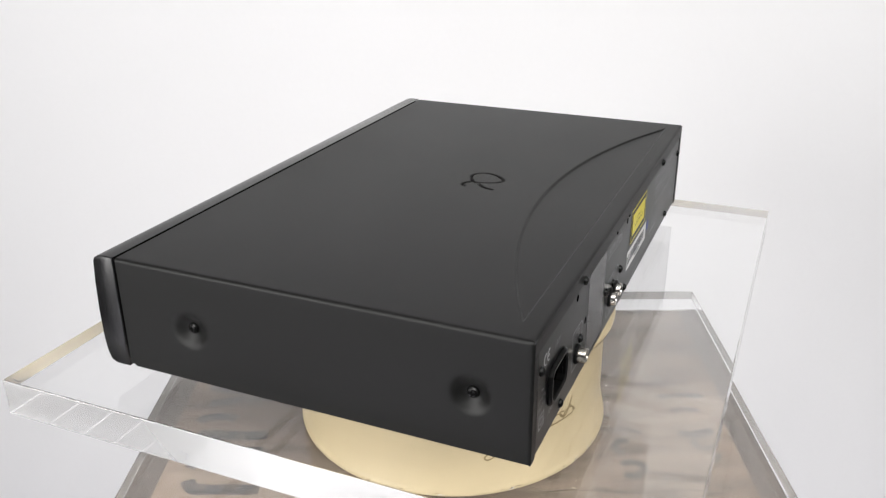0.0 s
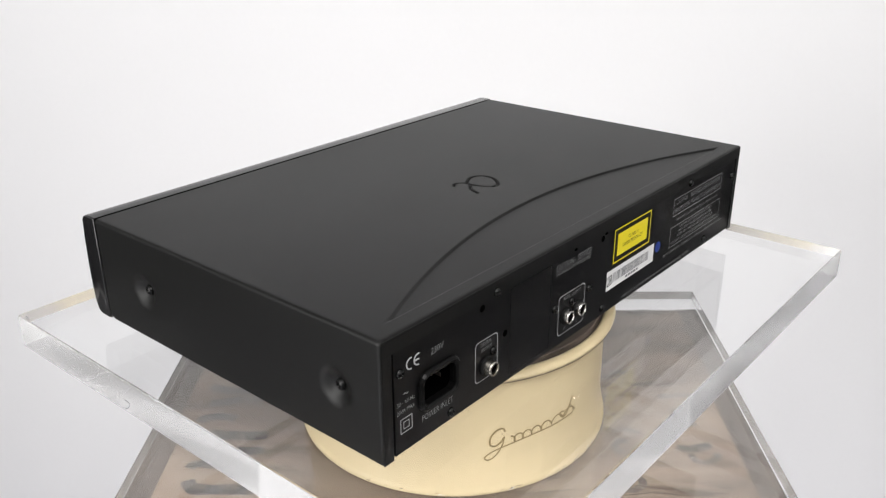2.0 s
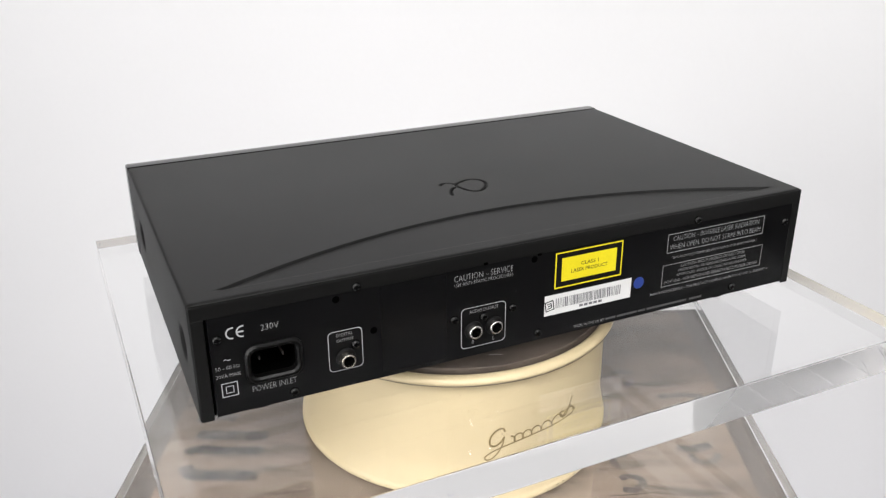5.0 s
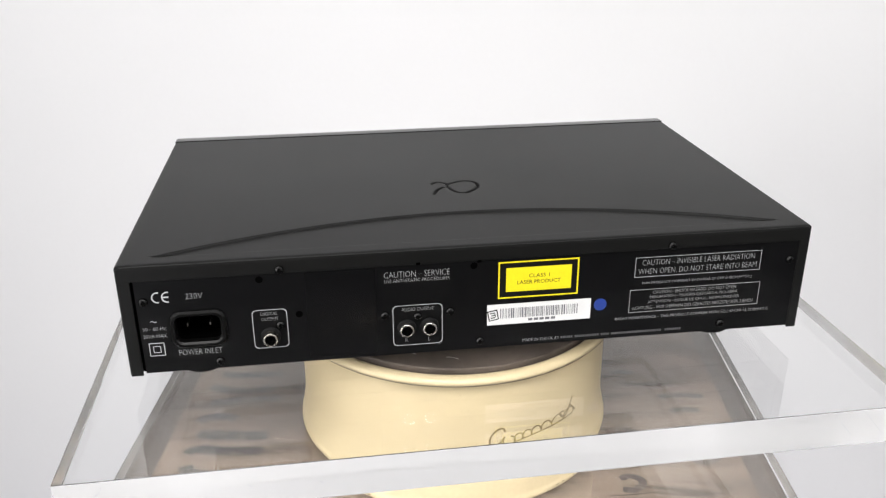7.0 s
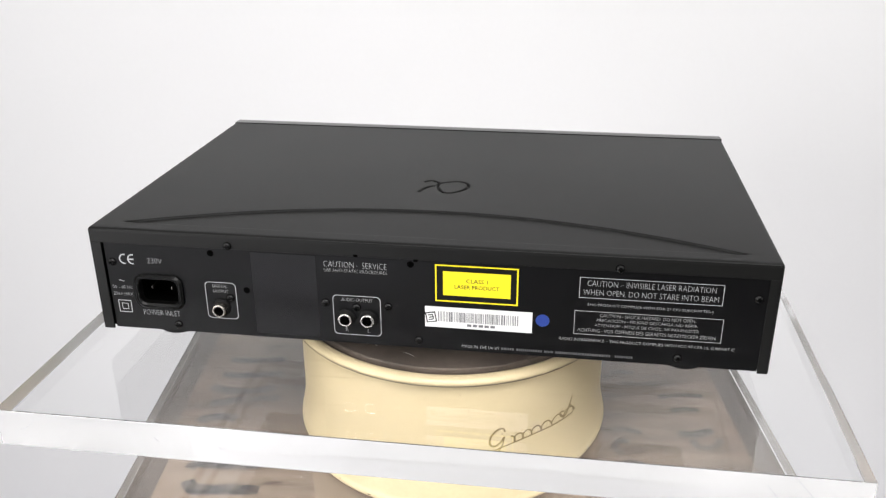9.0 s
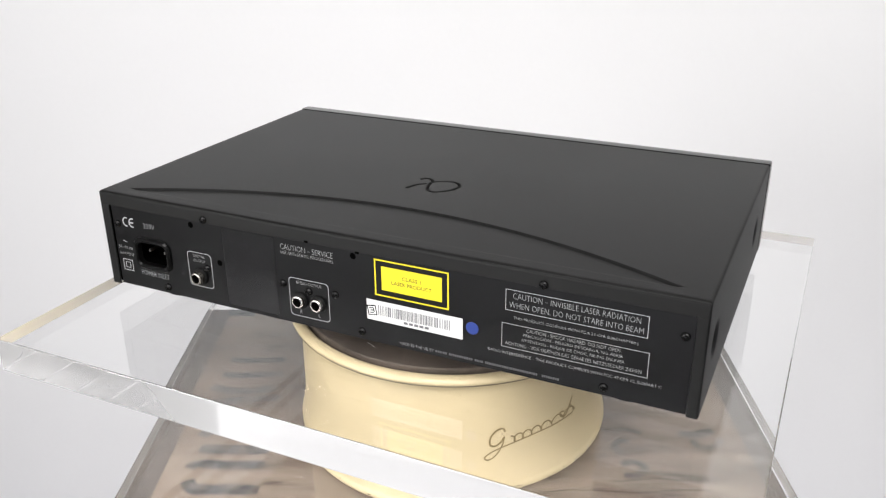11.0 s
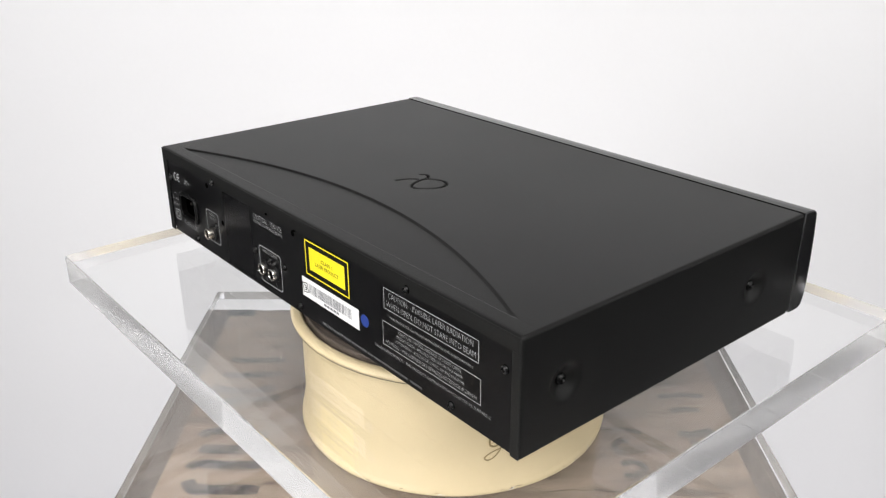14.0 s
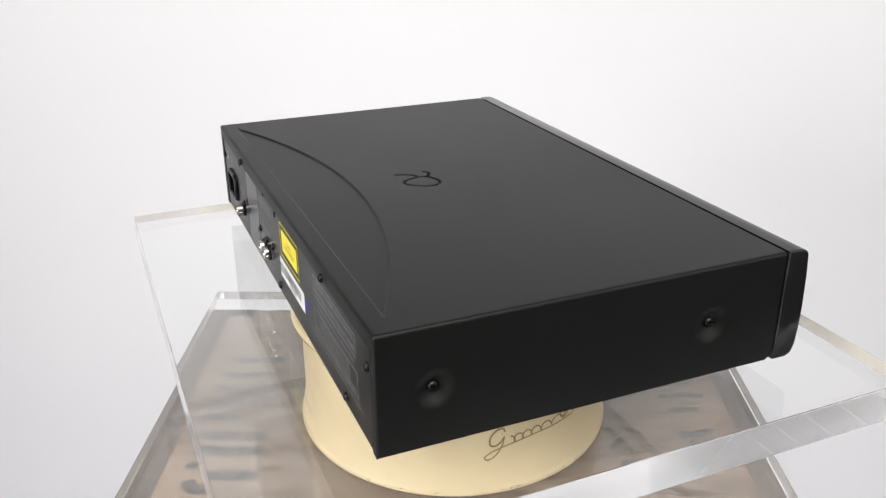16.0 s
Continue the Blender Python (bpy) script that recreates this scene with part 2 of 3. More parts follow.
slab("wall_west_head", -2.15, -2.0, -3.9, -0.75, 2.22, 2.7, M_WALL)
slab("wall_west_pier", -2.15, -2.0, -0.93, -0.75, 0.48, 2.22, M_WALL)
slab("wall_west_front", -2.15, -2.0, -0.75, 0.85, 0.85, 2.7, M_PALE_GREY_WALL)
slab("wall_west_dark_low", -2.15, -2.0, -0.75, 0.85, 0.0, 0.85, M_DARK_WALL)

# ---- wooden stand under the display ----
stand = tagged(new("wooden_stand"), "weathered grey-brown wooden board stand with faded dark marker strokes", "stand")
WX0, WX1, WY0, WY1 = -0.2489, 0.2509, -0.217, 0.181
board = part("board", box(WX0, WX1, WY0, WY1, PLATE_LOW - 0.028, PLATE_LOW - 0.0004, 0.002), M_WOOD, stand)
for sx in (WX0 + 0.04, WX1 - 0.04):
    for sy in (WY0 + 0.04, WY1 - 0.04):
        part("leg", box(sx - 0.025, sx + 0.025, sy - 0.025, sy + 0.025, 0.0, PLATE_LOW - 0.028, 0.003), M_WOOD, stand)
part("apron", box(WX0 + 0.02, WX1 - 0.02, WY0 + 0.02, WY0 + 0.038, PLATE_LOW - 0.11, PLATE_LOW - 0.028, 0.002), M_WOOD, stand)
part("apron", box(WX0 + 0.02, WX1 - 0.02, WY1 - 0.038, WY1 - 0.02, PLATE_LOW - 0.11, PLATE_LOW - 0.028, 0.002), M_WOOD, stand)
INK_WEST = [
    (0.0085, [(-0.2129, 0.0361), (-0.1991, 0.0309), (-0.1789, 0.0293), (-0.1551, 0.0348)]),
    (0.0080, [(-0.2078, 0.0100), (-0.1972, 0.0126), (-0.1763, 0.0171), (-0.1499, 0.0199)]),
    (0.0085, [(-0.2089, -0.0170), (-0.2054, -0.0106), (-0.1897, -0.0088), (-0.1805, -0.0119)]),
    (0.0095, [(-0.2069, -0.0332), (-0.1836, -0.0344), (-0.1651, -0.0350), (-0.1499, -0.0333)]),
    (0.0085, [(-0.2080, -0.0590), (-0.2036, -0.0530), (-0.1800, -0.0545), (-0.1495, -0.0535)]),
    (0.0070, [(-0.2060, 0.0817), (-0.1845, 0.0799), (-0.1560, 0.0822)]),
    (0.0075, [(-0.2078, 0.0564), (-0.1895, 0.0547), (-0.1542, 0.0579)]),
    (0.0100, [(-0.2055, -0.0737), (-0.2019, -0.0804), (-0.1939, -0.0843), (-0.1732, -0.0841), (-0.1480, -0.0846)]),
]
INK_EAST = [
    (0.0055, [(0.1775, 0.0212), (0.1951, 0.0236), (0.2156, 0.0218)]),
    (0.0055, [(0.1829, 0.0001), (0.1948, 0.0025), (0.2072, 0.0008)]),
    (0.0075, [(0.1823, -0.0305), (0.1933, -0.0330), (0.2113, -0.0277)]),
    (0.0050, [(0.1424, 0.0592), (0.1504, 0.0611), (0.1628, 0.0591)]),
    (0.0050, [(0.1400, -0.0422), (0.1340, -0.0407), (0.1285, -0.0465), (0.1290, -0.0537), (0.1357, -0.0558)]),
    (0.0055, [(0.1296, -0.0704), (0.1368, -0.0670), (0.1448, -0.0704), (0.1456, -0.0771), (0.1379, -0.0837), (0.1296, -0.0824)]),
    (0.0045, [(0.1309, -0.0272), (0.1398, -0.0257), (0.1523, -0.0303)]),
    (0.0050, [(0.1916, -0.0392), (0.1939, -0.0480), (0.2023, -0.0501), (0.2107, -0.0458), (0.2136, -0.0385)]),
]
ink_rng = random.Random(3)
for width, pts in INK_WEST + INK_EAST:
    wob = [ink_rng.uniform(0.88, 1.08) for _ in range(9)]
    path = smooth_path(pts, 8)
    part("ink_stroke", ribbon(path, width * 1.2, Matrix.Translation((0, 0, PLATE_LOW - 0.00035)), 0.00012, lambda s: (0.75 + 0.25 * min(1, 12 * s, 12 * (1 - s))) * (wob[int(s * 8)] + (wob[min(8, int(s * 8) + 1)] - wob[int(s * 8)]) * (s * 8 % 1))), M_INK if pts[0][0] < 0 else M_INK_PALE, board, "faded dark marker stroke")
# strips that paint the dimmer look of the board through the plate's sides
for x0, x1 in ((WX0 + 0.0005, WX0 + 0.0210), (WX1 - 0.0200, WX1 - 0.0005)):
    part("edge_shade_band", box(x0, x1, WY0 + 0.001, WY1 - 0.001, PLATE_LOW - 0.0006, PLATE_LOW - 0.00030), M_EDGE_SHADE, board, "optical darkening painted along the border")
part("dark_patch", box(-0.2300, -0.2030, WY1 - 0.0150, WY1 - 0.0015, PLATE_LOW - 0.0003, PLATE_LOW - 0.00016), M_PATCHED, board, "grey-green patch on the back edge")
crack_rng = random.Random(6)
for x0, x1, y0 in ((0.118, 0.208, -0.0885), (0.060, 0.190, -0.1010), (0.020, 0.232, -0.1190), (-0.150, 0.010, -0.1320), (0.140, 0.236, -0.1480), (-0.080, 0.150, -0.1660)):
    cuts = 14
    part("wood_crack", ribbon([(x0 + (x1 - x0) * k / cuts, y0 + 0.0016 * math.sin(0.7 * k + x0 * 90) + crack_rng.uniform(-0.0005, 0.0005)) for k in range(cuts + 1)], 0.0011, Matrix.Translation((0, 0, PLATE_LOW - 0.00034)), 0.00008, lambda s: 0.25 + 0.75 * abs(math.sin(9 * s))), M_CRACK, board, "dark crack along the grain")
glue_rng = random.Random(4)
part("residue_line", ribbon([(-0.216 + 0.006 * k, WY1 - 0.0028 + glue_rng.uniform(-0.0008, 0.0008)) for k in range(77)], 0.0034, Matrix.Translation((0, 0, PLATE_LOW - 0.0003)), 0.00012, lambda s: 0.6 + 0.4 * math.sin(57 * s) * math.sin(23 * s)), M_GLUE, board, "pale residue along the back edge")


# ---- clear acrylic base plate and turning sheet ----
def acrylic(name, x0, x1, y0, y1, z0, z1, label):
    bm = box(x0, x1, y0, y1, z0, z1, 0.0007, 2)
    bm.normal_update()
    for f in bm.faces:
        f.material_index = 0 if abs(f.normal.z) > 0.9 else 1
    ob = part(name, bm, [M_ACRYLIC, M_ACRYLIC_EDGE])
    ob.visible_shadow = False
    return tagged(ob, label, "acrylic sheet")


base_plate = acrylic("acrylic_base_plate", -0.2479, 0.2515, -0.2225, 0.2025, PLATE_LOW, PLATE_TOP, "thick clear acrylic plate lying on the weathered board")
sheet = acrylic("acrylic_sheet", -0.2475, 0.2532, -0.2182, 0.2065, SHEET_LOW, SHEET_TOP, "thick clear acrylic sheet with polished edges, turning under the disc player")

hair_rng = random.Random(8)
for px, py in ((-0.1420, 0.0560), (-0.1290, 0.0480), (-0.1500, 0.0120), (-0.1720, -0.0250), (-0.1450, 0.0900), (0.1750, -0.0520), (0.1880, -0.0600), (0.1300, 0.0400), (-0.1150, -0.0860), (-0.1960, 0.0620), (0.2100, 0.0300)):
    turn, size = hair_rng.uniform(0, 6.3), hair_rng.uniform(0.0012, 0.0032)
    pts = [(px + size * k / 5 * math.cos(turn + 0.25 * k), py + size * k / 5 * math.sin(turn + 0.25 * k)) for k in range(6)]
    part("scratch", ribbon(pts, hair_rng.uniform(0.0003, 0.0006), Matrix.Translation((0, 0, PLATE_TOP + 0.00003)), 0.00005), M_SCRATCH, base_plate)
# nicks and saw marks on the edges of the sheet
NICKS = [("x", -0.2475, [(0.0798, 0.8933), (0.0764, 0.8915), (0.0702, 0.8916), (0.0648, 0.8956), (0.0652, 0.8983), (0.0700, 0.8985)], 0.0005),
         ("y", -0.2182, [(-0.1475, 0.9044), (-0.1460, 0.9028), (-0.1447, 0.9020)], 0.0005),
         ("y", -0.2182, [(-0.2334, 0.9023), (-0.2297, 0.9028), (-0.2238, 0.9077), (-0.2223, 0.9110)], 0.0003),
         ("y", -0.2182, [(-0.1086, 0.9019), (-0.1060, 0.8998), (-0.1042, 0.9012)], 0.0005),
         ("y", -0.2182, [(0.2122, 0.9139), (0.2200, 0.9050), (0.2276, 0.8959)], 0.0003),
         ("y", -0.2182, [(0.1982, 0.9079), (0.2030, 0.9020), (0.2068, 0.8975)], 0.0003)]
for axis, at, pts, width in NICKS:
    if axis == "x":
        lay = Matrix.Translation((at - 0.00002, 0, 0)) @ Matrix(((0, 0, -1, 0), (1, 0, 0, 0), (0, 1, 0, 0), (0, 0, 0, 1)))
    else:
        lay = Matrix.Translation((0, at - 0.00002, 0)) @ Matrix(((1, 0, 0, 0), (0, 0, -1, 0), (0, 1, 0, 0), (0, 0, 0, 1)))
    part("nick", ribbon(smooth_path(pts, 5), width, lay, 0.00005, lambda s: 0.35 + 0.65 * math.sin(math.pi * (0.1 + 0.8 * s))), M_NICK, sheet, "grey nick in the acrylic edge")
part("nick", ribbon(smooth_path([(-0.2443, 0.2000), (-0.2452, 0.1952), (-0.2434, 0.1943)], 5), 0.0008, Matrix.Translation((0, 0, SHEET_TOP + 0.00002)), 0.00005), M_NICK, sheet, "dark chip at the corner")

# ---- cream turntable drum ----
drum = tagged(new("display_turntable"), "cream enamelled metal drum of a display turntable on clear acrylic", "turntable")
drum.location = (0, 0, PLATE_TOP)
HD = SHEET_LOW - PLATE_TOP
DRUM_WALL = [(0.1215, 0.0003), (0.1232, 0.0006), (0.1241, 0.0014), (0.1244, 0.0028), (0.1242, 0.0044), (0.1237, 0.0056), (0.1233, 0.0064), (0.1229, 0.0080), (0.1224, 0.0115), (0.1218, 0.0155), (0.1211, 0.0190), (0.1205, 0.0222), (0.1201, 0.0250), (0.1199, 0.0285),
             (0.1199, 0.0400), (0.1199, HD - 0.030), (0.1199, HD - 0.0088)]
part("body", lathe([(0.0, 0.0004)] + DRUM_WALL, 128), M_ENAMEL, drum, smooth=True)
part("seam", lathe([(0.118, HD - 0.0098), (0.1203, HD - 0.0098), (0.1203, HD - 0.0088), (0.118, HD - 0.0086)], 128), M_CHIP, drum, "dark worn seam", smooth=True)
part("rim", lathe([(0.1190, HD - 0.0090), (0.1252, HD - 0.0089), (0.1266, HD - 0.0084), (0.1274, HD - 0.0072), (0.1274, HD - 0.0060), (0.1267, HD - 0.0046), (0.1250, HD - 0.0036), (0.1215, HD - 0.0030), (0.1200, HD - 0.0034), (0.1190, HD - 0.0048), (0.1186, HD - 0.0100)], 128), M_ENAMEL, drum, "rolled cream rim", smooth=True)
platter = part("platter", lathe([(0.0, HD - 0.0085), (0.1178, HD - 0.0085), (0.1178, HD - 0.0012), (0.1173, HD - 0.0002), (0.0, HD - 0.0002)], 128), M_PLATTER, drum, "scratched dark brown platter")
part("worn_lip", lathe([(0.1250, HD - 0.0093), (0.1266, HD - 0.0090), (0.1270, HD - 0.0086), (0.1268, HD - 0.0083)], 128), M_CHIP, drum, "dark worn lower lip", smooth=True)


def drum_radius(z):
    return float(np.interp(z, [w[1] for w in DRUM_WALL], [w[0] for w in DRUM_WALL]))


def on_drum(bm, proud=0.00006):
    """Wraps a flat stroke (u round the drum from its front, v up) on the wall of the drum."""
    for v in bm.verts:
        a, r = v.co.x / 0.1207, drum_radius(v.co.y) + proud + v.co.z
        v.co = (r * math.sin(a), -r * math.cos(a), v.co.y)
    return bm


SWASH = [(94.84, 51.39), (98.64, 46.73), (98.29, 43.07), (91.7, 42.39), (80.38, 41.73), (62.24, 40.72), (46.23, 38.6), (31.44, 34.94), (24.53, 31.4), (22.56, 29.2), (24.21, 27.3), (28.29, 28.4), (32.32, 32.42), (35.52, 38.35), (36.65, 43.71)]
LOOP = [(37.37, 48.64), (35.63, 51.31), (31.92, 51.1), (27.91, 47.65), (25.97, 42.87), (26.85, 39.01), (30.14, 37.99), (34.22, 40.49), (37.05, 44.55)]
WAVE = [(41.5 + 0.60 * i + 1.6 * math.sin(0.60 * i) + 0.00006 * i ** 3, 41.4 + 0.085 * i + 2.5 * math.cos(0.60 * i)) for i in range(70)]
RISE = [(88.71, 48.51), (84.48, 48.96), (85.34, 45.28), (89.66, 44.29), (92.54, 47.71), (96.97, 57.47)]
for pts, width in ((SWASH, 0.0010), (LOOP, 0.0015), (WAVE, 0.0011), (RISE, 0.0011)):
    part("script_stroke", on_drum(ribbon(smooth_path([(u / 1000, v / 1000) for u, v in pts], 8), width, Matrix(), 0.00012)), M_SCRIPT, drum, "thin bronze flourish", smooth=False)
chip_rng = random.Random(11)
for k in range(16):
    a = radians(chip_rng.uniform(-70, 70))
    low = k % 2
    u0, v0 = 0.1207 * a, (0.0040 if low else HD - 0.0098)
    part("enamel_chip", on_drum(ribbon([(u0 + i * 0.0011, v0 + chip_rng.uniform(-0.0003, 0.0003)) for i in range(chip_rng.choice((3, 4, 6)))], chip_rng.uniform(0.0003, 0.0008), Matrix(), 0.00008, lambda s: 0.4 + 0.6 * math.sin(math.pi * s))), M_CHIP, drum)
for k in range(26):
    a = radians(chip_rng.uniform(18, 62)) if k % 3 else radians(chip_rng.uniform(-60, 18))
    u0, v0 = 0.1207 * a, chip_rng.uniform(0.0018, 0.0046)
    part("enamel_chip", on_drum(ribbon([(u0 + i * 0.0008, v0 + chip_rng.uniform(-0.0005, 0.0005)) for i in range(chip_rng.choice((2, 3, 5)))], chip_rng.uniform(0.0005, 0.0012), Matrix(), 0.00008, lambda s: 0.4 + 0.6 * math.sin(math.pi * (0.15 + 0.7 * s)))), M_SCRATCH if k % 2 else M_CHIP, drum)
for k in range(14):
    u0, v0 = 0.1207 * radians(chip_rng.uniform(-75, 75)), chip_rng.uniform(0.030, HD - 0.014)
    part("enamel_fleck", on_drum(ribbon([(u0 + i * 0.0004, v0 + chip_rng.uniform(-0.0003, 0.0003)) for i in range(3)], chip_rng.uniform(0.0003, 0.0008), Matrix(), 0.00006)), M_CHIP, drum)
for x0, y0, x1, y1 in ((-0.052, -0.082, -0.040, -0.094), (-0.020, -0.101, -0.012, -0.104), (-0.070, -0.062, -0.064, -0.075)):
    part("scratch", ribbon([(x0 + (x1 - x0) * i / 4, y0 + (y1 - y0) * i / 4 + 0.0006 * math.sin(i)) for i in range(5)], 0.0004, Matrix.Translation((0, 0, HD - 0.00018)), 0.00005), M_SCRATCH, platter)

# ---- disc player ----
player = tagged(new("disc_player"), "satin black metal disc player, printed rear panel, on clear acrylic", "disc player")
XL, XR, YB, YF = -0.2188, 0.2124, -0.1350, 0.1244
ZB, ZT = 0.0128, 0.0848
BEND = 0.0020


STEP = 0.0021
CHORD = -0.1234
SINK = 0.0013


def arc_y(x):
    return CHORD + max(0.0, 0.0480 * (1 - ((x + 0.0028) / 0.1985) ** 2))


def ease(t):
    t = min(1.0, max(0.0, t))
    return 0.5 - 0.5 * math.cos(math.pi * t)


# pressed emblem: an open oval with two short tails
MARK = smooth_path([(-0.0067, -0.0189), (-0.0015, -0.0159), (0.0040, -0.0137), (0.0091, -0.0140), (0.0133, -0.0172), (0.0149, -0.0232), (0.0130, -0.0296), (0.0087, -0.0352),
                    (0.0035, -0.0389), (-0.0020, -0.0372), (-0.0057, -0.0304), (-0.0073, -0.0234), (-0.0067, -0.0189)], 10)
TAIL = smooth_path([(-0.0177, -0.0166), (-0.0153, -0.0142), (-0.0123, -0.0139), (-0.0090, -0.0162), (-0.0067, -0.0189)], 8)
STROKE = smooth_path([(-0.0187, -0.0386), (-0.0160, -0.0312), (-0.0130, -0.0272), (-0.0103, -0.0252)], 8)
MARK_XY = np.array(MARK + TAIL + STROKE)


def lid_height(x, y):
    """Relief of the lid: a sunk segment between the arc and its chord, and the emblem."""
    h = 0.0
    top = arc_y(x)
    if CHORD - 0.0001 < y < top + STEP:
        h -= SINK * ease((top + STEP * 0.5 - y) / STEP) * ease((y - CHORD) / STEP)
    if abs(x) < 0.026 and -0.045 < y < -0.008:
        d = np.min(np.hypot(MARK_XY[:, 0] - x, MARK_XY[:, 1] - y))
        if d < 0.0015:
            h -= 0.0026 * (0.5 + 0.5 * math.cos(math.pi * d / 0.0015))
    return h


DIMPLES = ((0.0750, 0.0470), (-0.1018, 0.0470))


def side_depth(y, z):
    for dy, dz in DIMPLES:
        d = math.hypot(y - dy, z - dz) / 0.0130
        if d < 1:
            return 0.0044 * (0.5 + 0.5 * math.cos(math.pi * min(1.0, max(0.0, (d - 0.15) / 0.85))))
    return 0.0


def build_lid():
    profile = [("side", XL, ZB + (ZT - BEND - ZB) * i / 56) for i in range(57)]
    profile += [("bend", XL + BEND - BEND * math.cos(a), ZT - BEND + BEND * math.sin(a)) for a in (0.39, 0.79, 1.18)]
    xs, x = [], XL + BEND
    while x < XR - BEND - 1e-6:
        xs.append(x)
        x += 0.0005 if -0.024 < x < 0.024 else 0.0020
    xs.append(XR - BEND)
    profile += [("top", x, ZT) for x in xs]
    profile += [("bend", XR - BEND + BEND * math.sin(a), ZT - BEND + BEND * math.cos(a)) for a in (0.39, 0.79, 1.18)]
    profile += [("rside", XR, ZT - BEND - (ZT - BEND - ZB) * i / 56) for i in range(57)]

    def rows_at(x):
        low = CHORD + STEP + 0.0004
        a0 = max(arc_y(x) - STEP * 0.55, low + 0.0004)
        a1 = max(arc_y(x) + STEP * 0.55, a0 + 0.0008)
        stops = ((YB + BEND, CHORD - 0.0003, 5), (CHORD - 0.0003, low, 9), (low, a0, 10), (a0, a1, 9), (a1, -0.060, 44), (-0.060, -0.008, 96), (-0.008, YF, 60))
        return [a + (b - a) * k / n for a, b, n in stops for k in range(n)] + [YF]

    columns = []
    for kind, x, z in profile:
        col = []
        for y in rows_at(x if kind == "top" else XL):
            lift = 0.0018 if z < ZB + 0.0005 and y > YF - 0.0030 else 0.0
            if kind == "top":
                col.append((x, y, z + lid_height(x, y)))
            elif kind == "side":
                col.append((x + side_depth(y, z), y, z + lift))
            elif kind == "rside":
                col.append((x - side_depth(y, z), y, z + lift))
            else:
                col.append((x, y, z))
        columns.append(col)
    rows = [[c[k] for c in columns][::-1] for k in range(len(columns[0]))]
    # rear bend of the folded sheet
    for a in (0.5, 1.0, 1.5708):
        dy, dz = -BEND * math.sin(a), -BEND * (1 - math.cos(a))
        inward = BEND * (1 - math.cos(a)) * 0.6
        row = []
        for kind, x, z in profile:
            zz = z + dz * (1.0 if kind == "top" else 0.5 if kind == "bend" else 0.0)
            xx = x + (inward if x < 0 and kind != "top" else -inward if kind in ("rside", "bend") else 0)
            row.append((xx, YB + BEND + dy, zz))
        rows.insert(0, row[::-1])
    return grid_mesh("lid", rows, M_LID, player, "satin black folded steel lid with a pressed arc")


lid = build_lid()
# folded rear flange of the lid, round the panel
bm = bmesh.new()
add_box(bm, XL + 0.0008, XR - 0.0008, YB + 0.0001, YB + 0.0012, ZT - 0.0100, ZT - 0.0008)
part("rear_flange", bm, M_LID, lid)
for x0, x1 in ((XL + 0.0006, XL + 0.0078), (XR - 0.0068, XR - 0.0006)):
    part("rear_flange", box(x0, x1, YB + 0.0001, YB + 0.0012, ZB - 0.0010, ZT - 0.0101, 0.0003), M_LID, lid)
chassis = part("chassis", box(XL + 0.0090, XR - 0.0090, YB + 0.020, YF - 0.001, ZB + 0.0005, ZT - 0.003), M_GAP, player, "dark steel chassis pan")
bm = bmesh.new()
PX0, PX1, PZ0, PZ1 = XL + 0.0095, XR - 0.0070, ZB + 0.0004, ZT - 0.0103
PANEL_Y = YB + 0.0006
rings = []
for x0, x1, z0, z1, y in ((-0.1890, -0.1622, 0.0330, 0.0510, PANEL_Y), (PX0, PX1, PZ0, PZ1, PANEL_Y), (PX0, PX1, PZ0, PZ1, PANEL_Y + 0.0024), (-0.1890, -0.1622, 0.0330, 0.0510, PANEL_Y + 0.0024)):
    rings.append([bm.verts.new((x, y, z)) for x, z in ((x0, z0), (x1, z0), (x1, z1), (x0, z1))])
for a, b in zip(rings, rings[1:] + rings[:1]):
    for k in range(4):
        bm.faces.new((a[k], a[(k + 1) % 4], b[(k + 1) % 4], b[k]))
bmesh.ops.recalc_face_normals(bm, faces=bm.faces)
panel = part("rear_panel", bm, M_PANEL, player, "black rear panel with pale print")
PY = YB + 0.0006

# fascia
prof = [(0.1262, 0.0851), (0.1310, 0.0852), (0.1350, 0.0850), (0.1382, 0.0844), (0.1404, 0.0831), (0.1416, 0.0810), (0.1430, 0.066), (0.1437, 0.046), (0.1434, 0.030), (0.1424, 0.020), (0.1400, 0.0135), (0.1360, 0.0115), (0.1262, 0.0115)]
bm = bmesh.new()
loop_a = [bm.verts.new((XL - 0.0004, y, z)) for y, z in prof]
f = bm.faces.new(loop_a)
ext = bmesh.ops.extrude_face_region(bm, geom=[f])
bmesh.ops.translate(bm, verts=[g for g in ext["geom"] if isinstance(g, bmesh.types.BMVert)], vec=(XR - XL + 0.0008, 0, 0))
bmesh.ops.recalc_face_normals(bm, faces=bm.faces)
ends = [e for e in bm.edges if abs(e.verts[0].co.x - e.verts[1].co.x) < 1e-6]
bmesh.ops.bevel(bm, geom=ends, offset=0.0012, segments=3, profile=0.5, affect="EDGES")
fascia = part("fascia", bm, M_FASCIA, player, "satin black front fascia with a curved face", smooth=True)
fascia.data.set_sharp_from_angle(angle=0.6)
# blocks in the shade colour darken the fascia gap and the side slots
part("shadow_gap", box(XL + 0.002, XR - 0.002, YF - 0.002, 0.1267, ZB + 0.0035, ZT - 0.0018), M_GAP, player)
for x0, x1 in ((XL + 0.0012, XL + 0.0120), (XR - 0.0120, XR - 0.0012)):
    part("slot_shade_block", box(x0, x1, YB + 0.0032, YB + 0.0200, ZB + 0.0004, ZT - 0.0110), M_GAP, player)

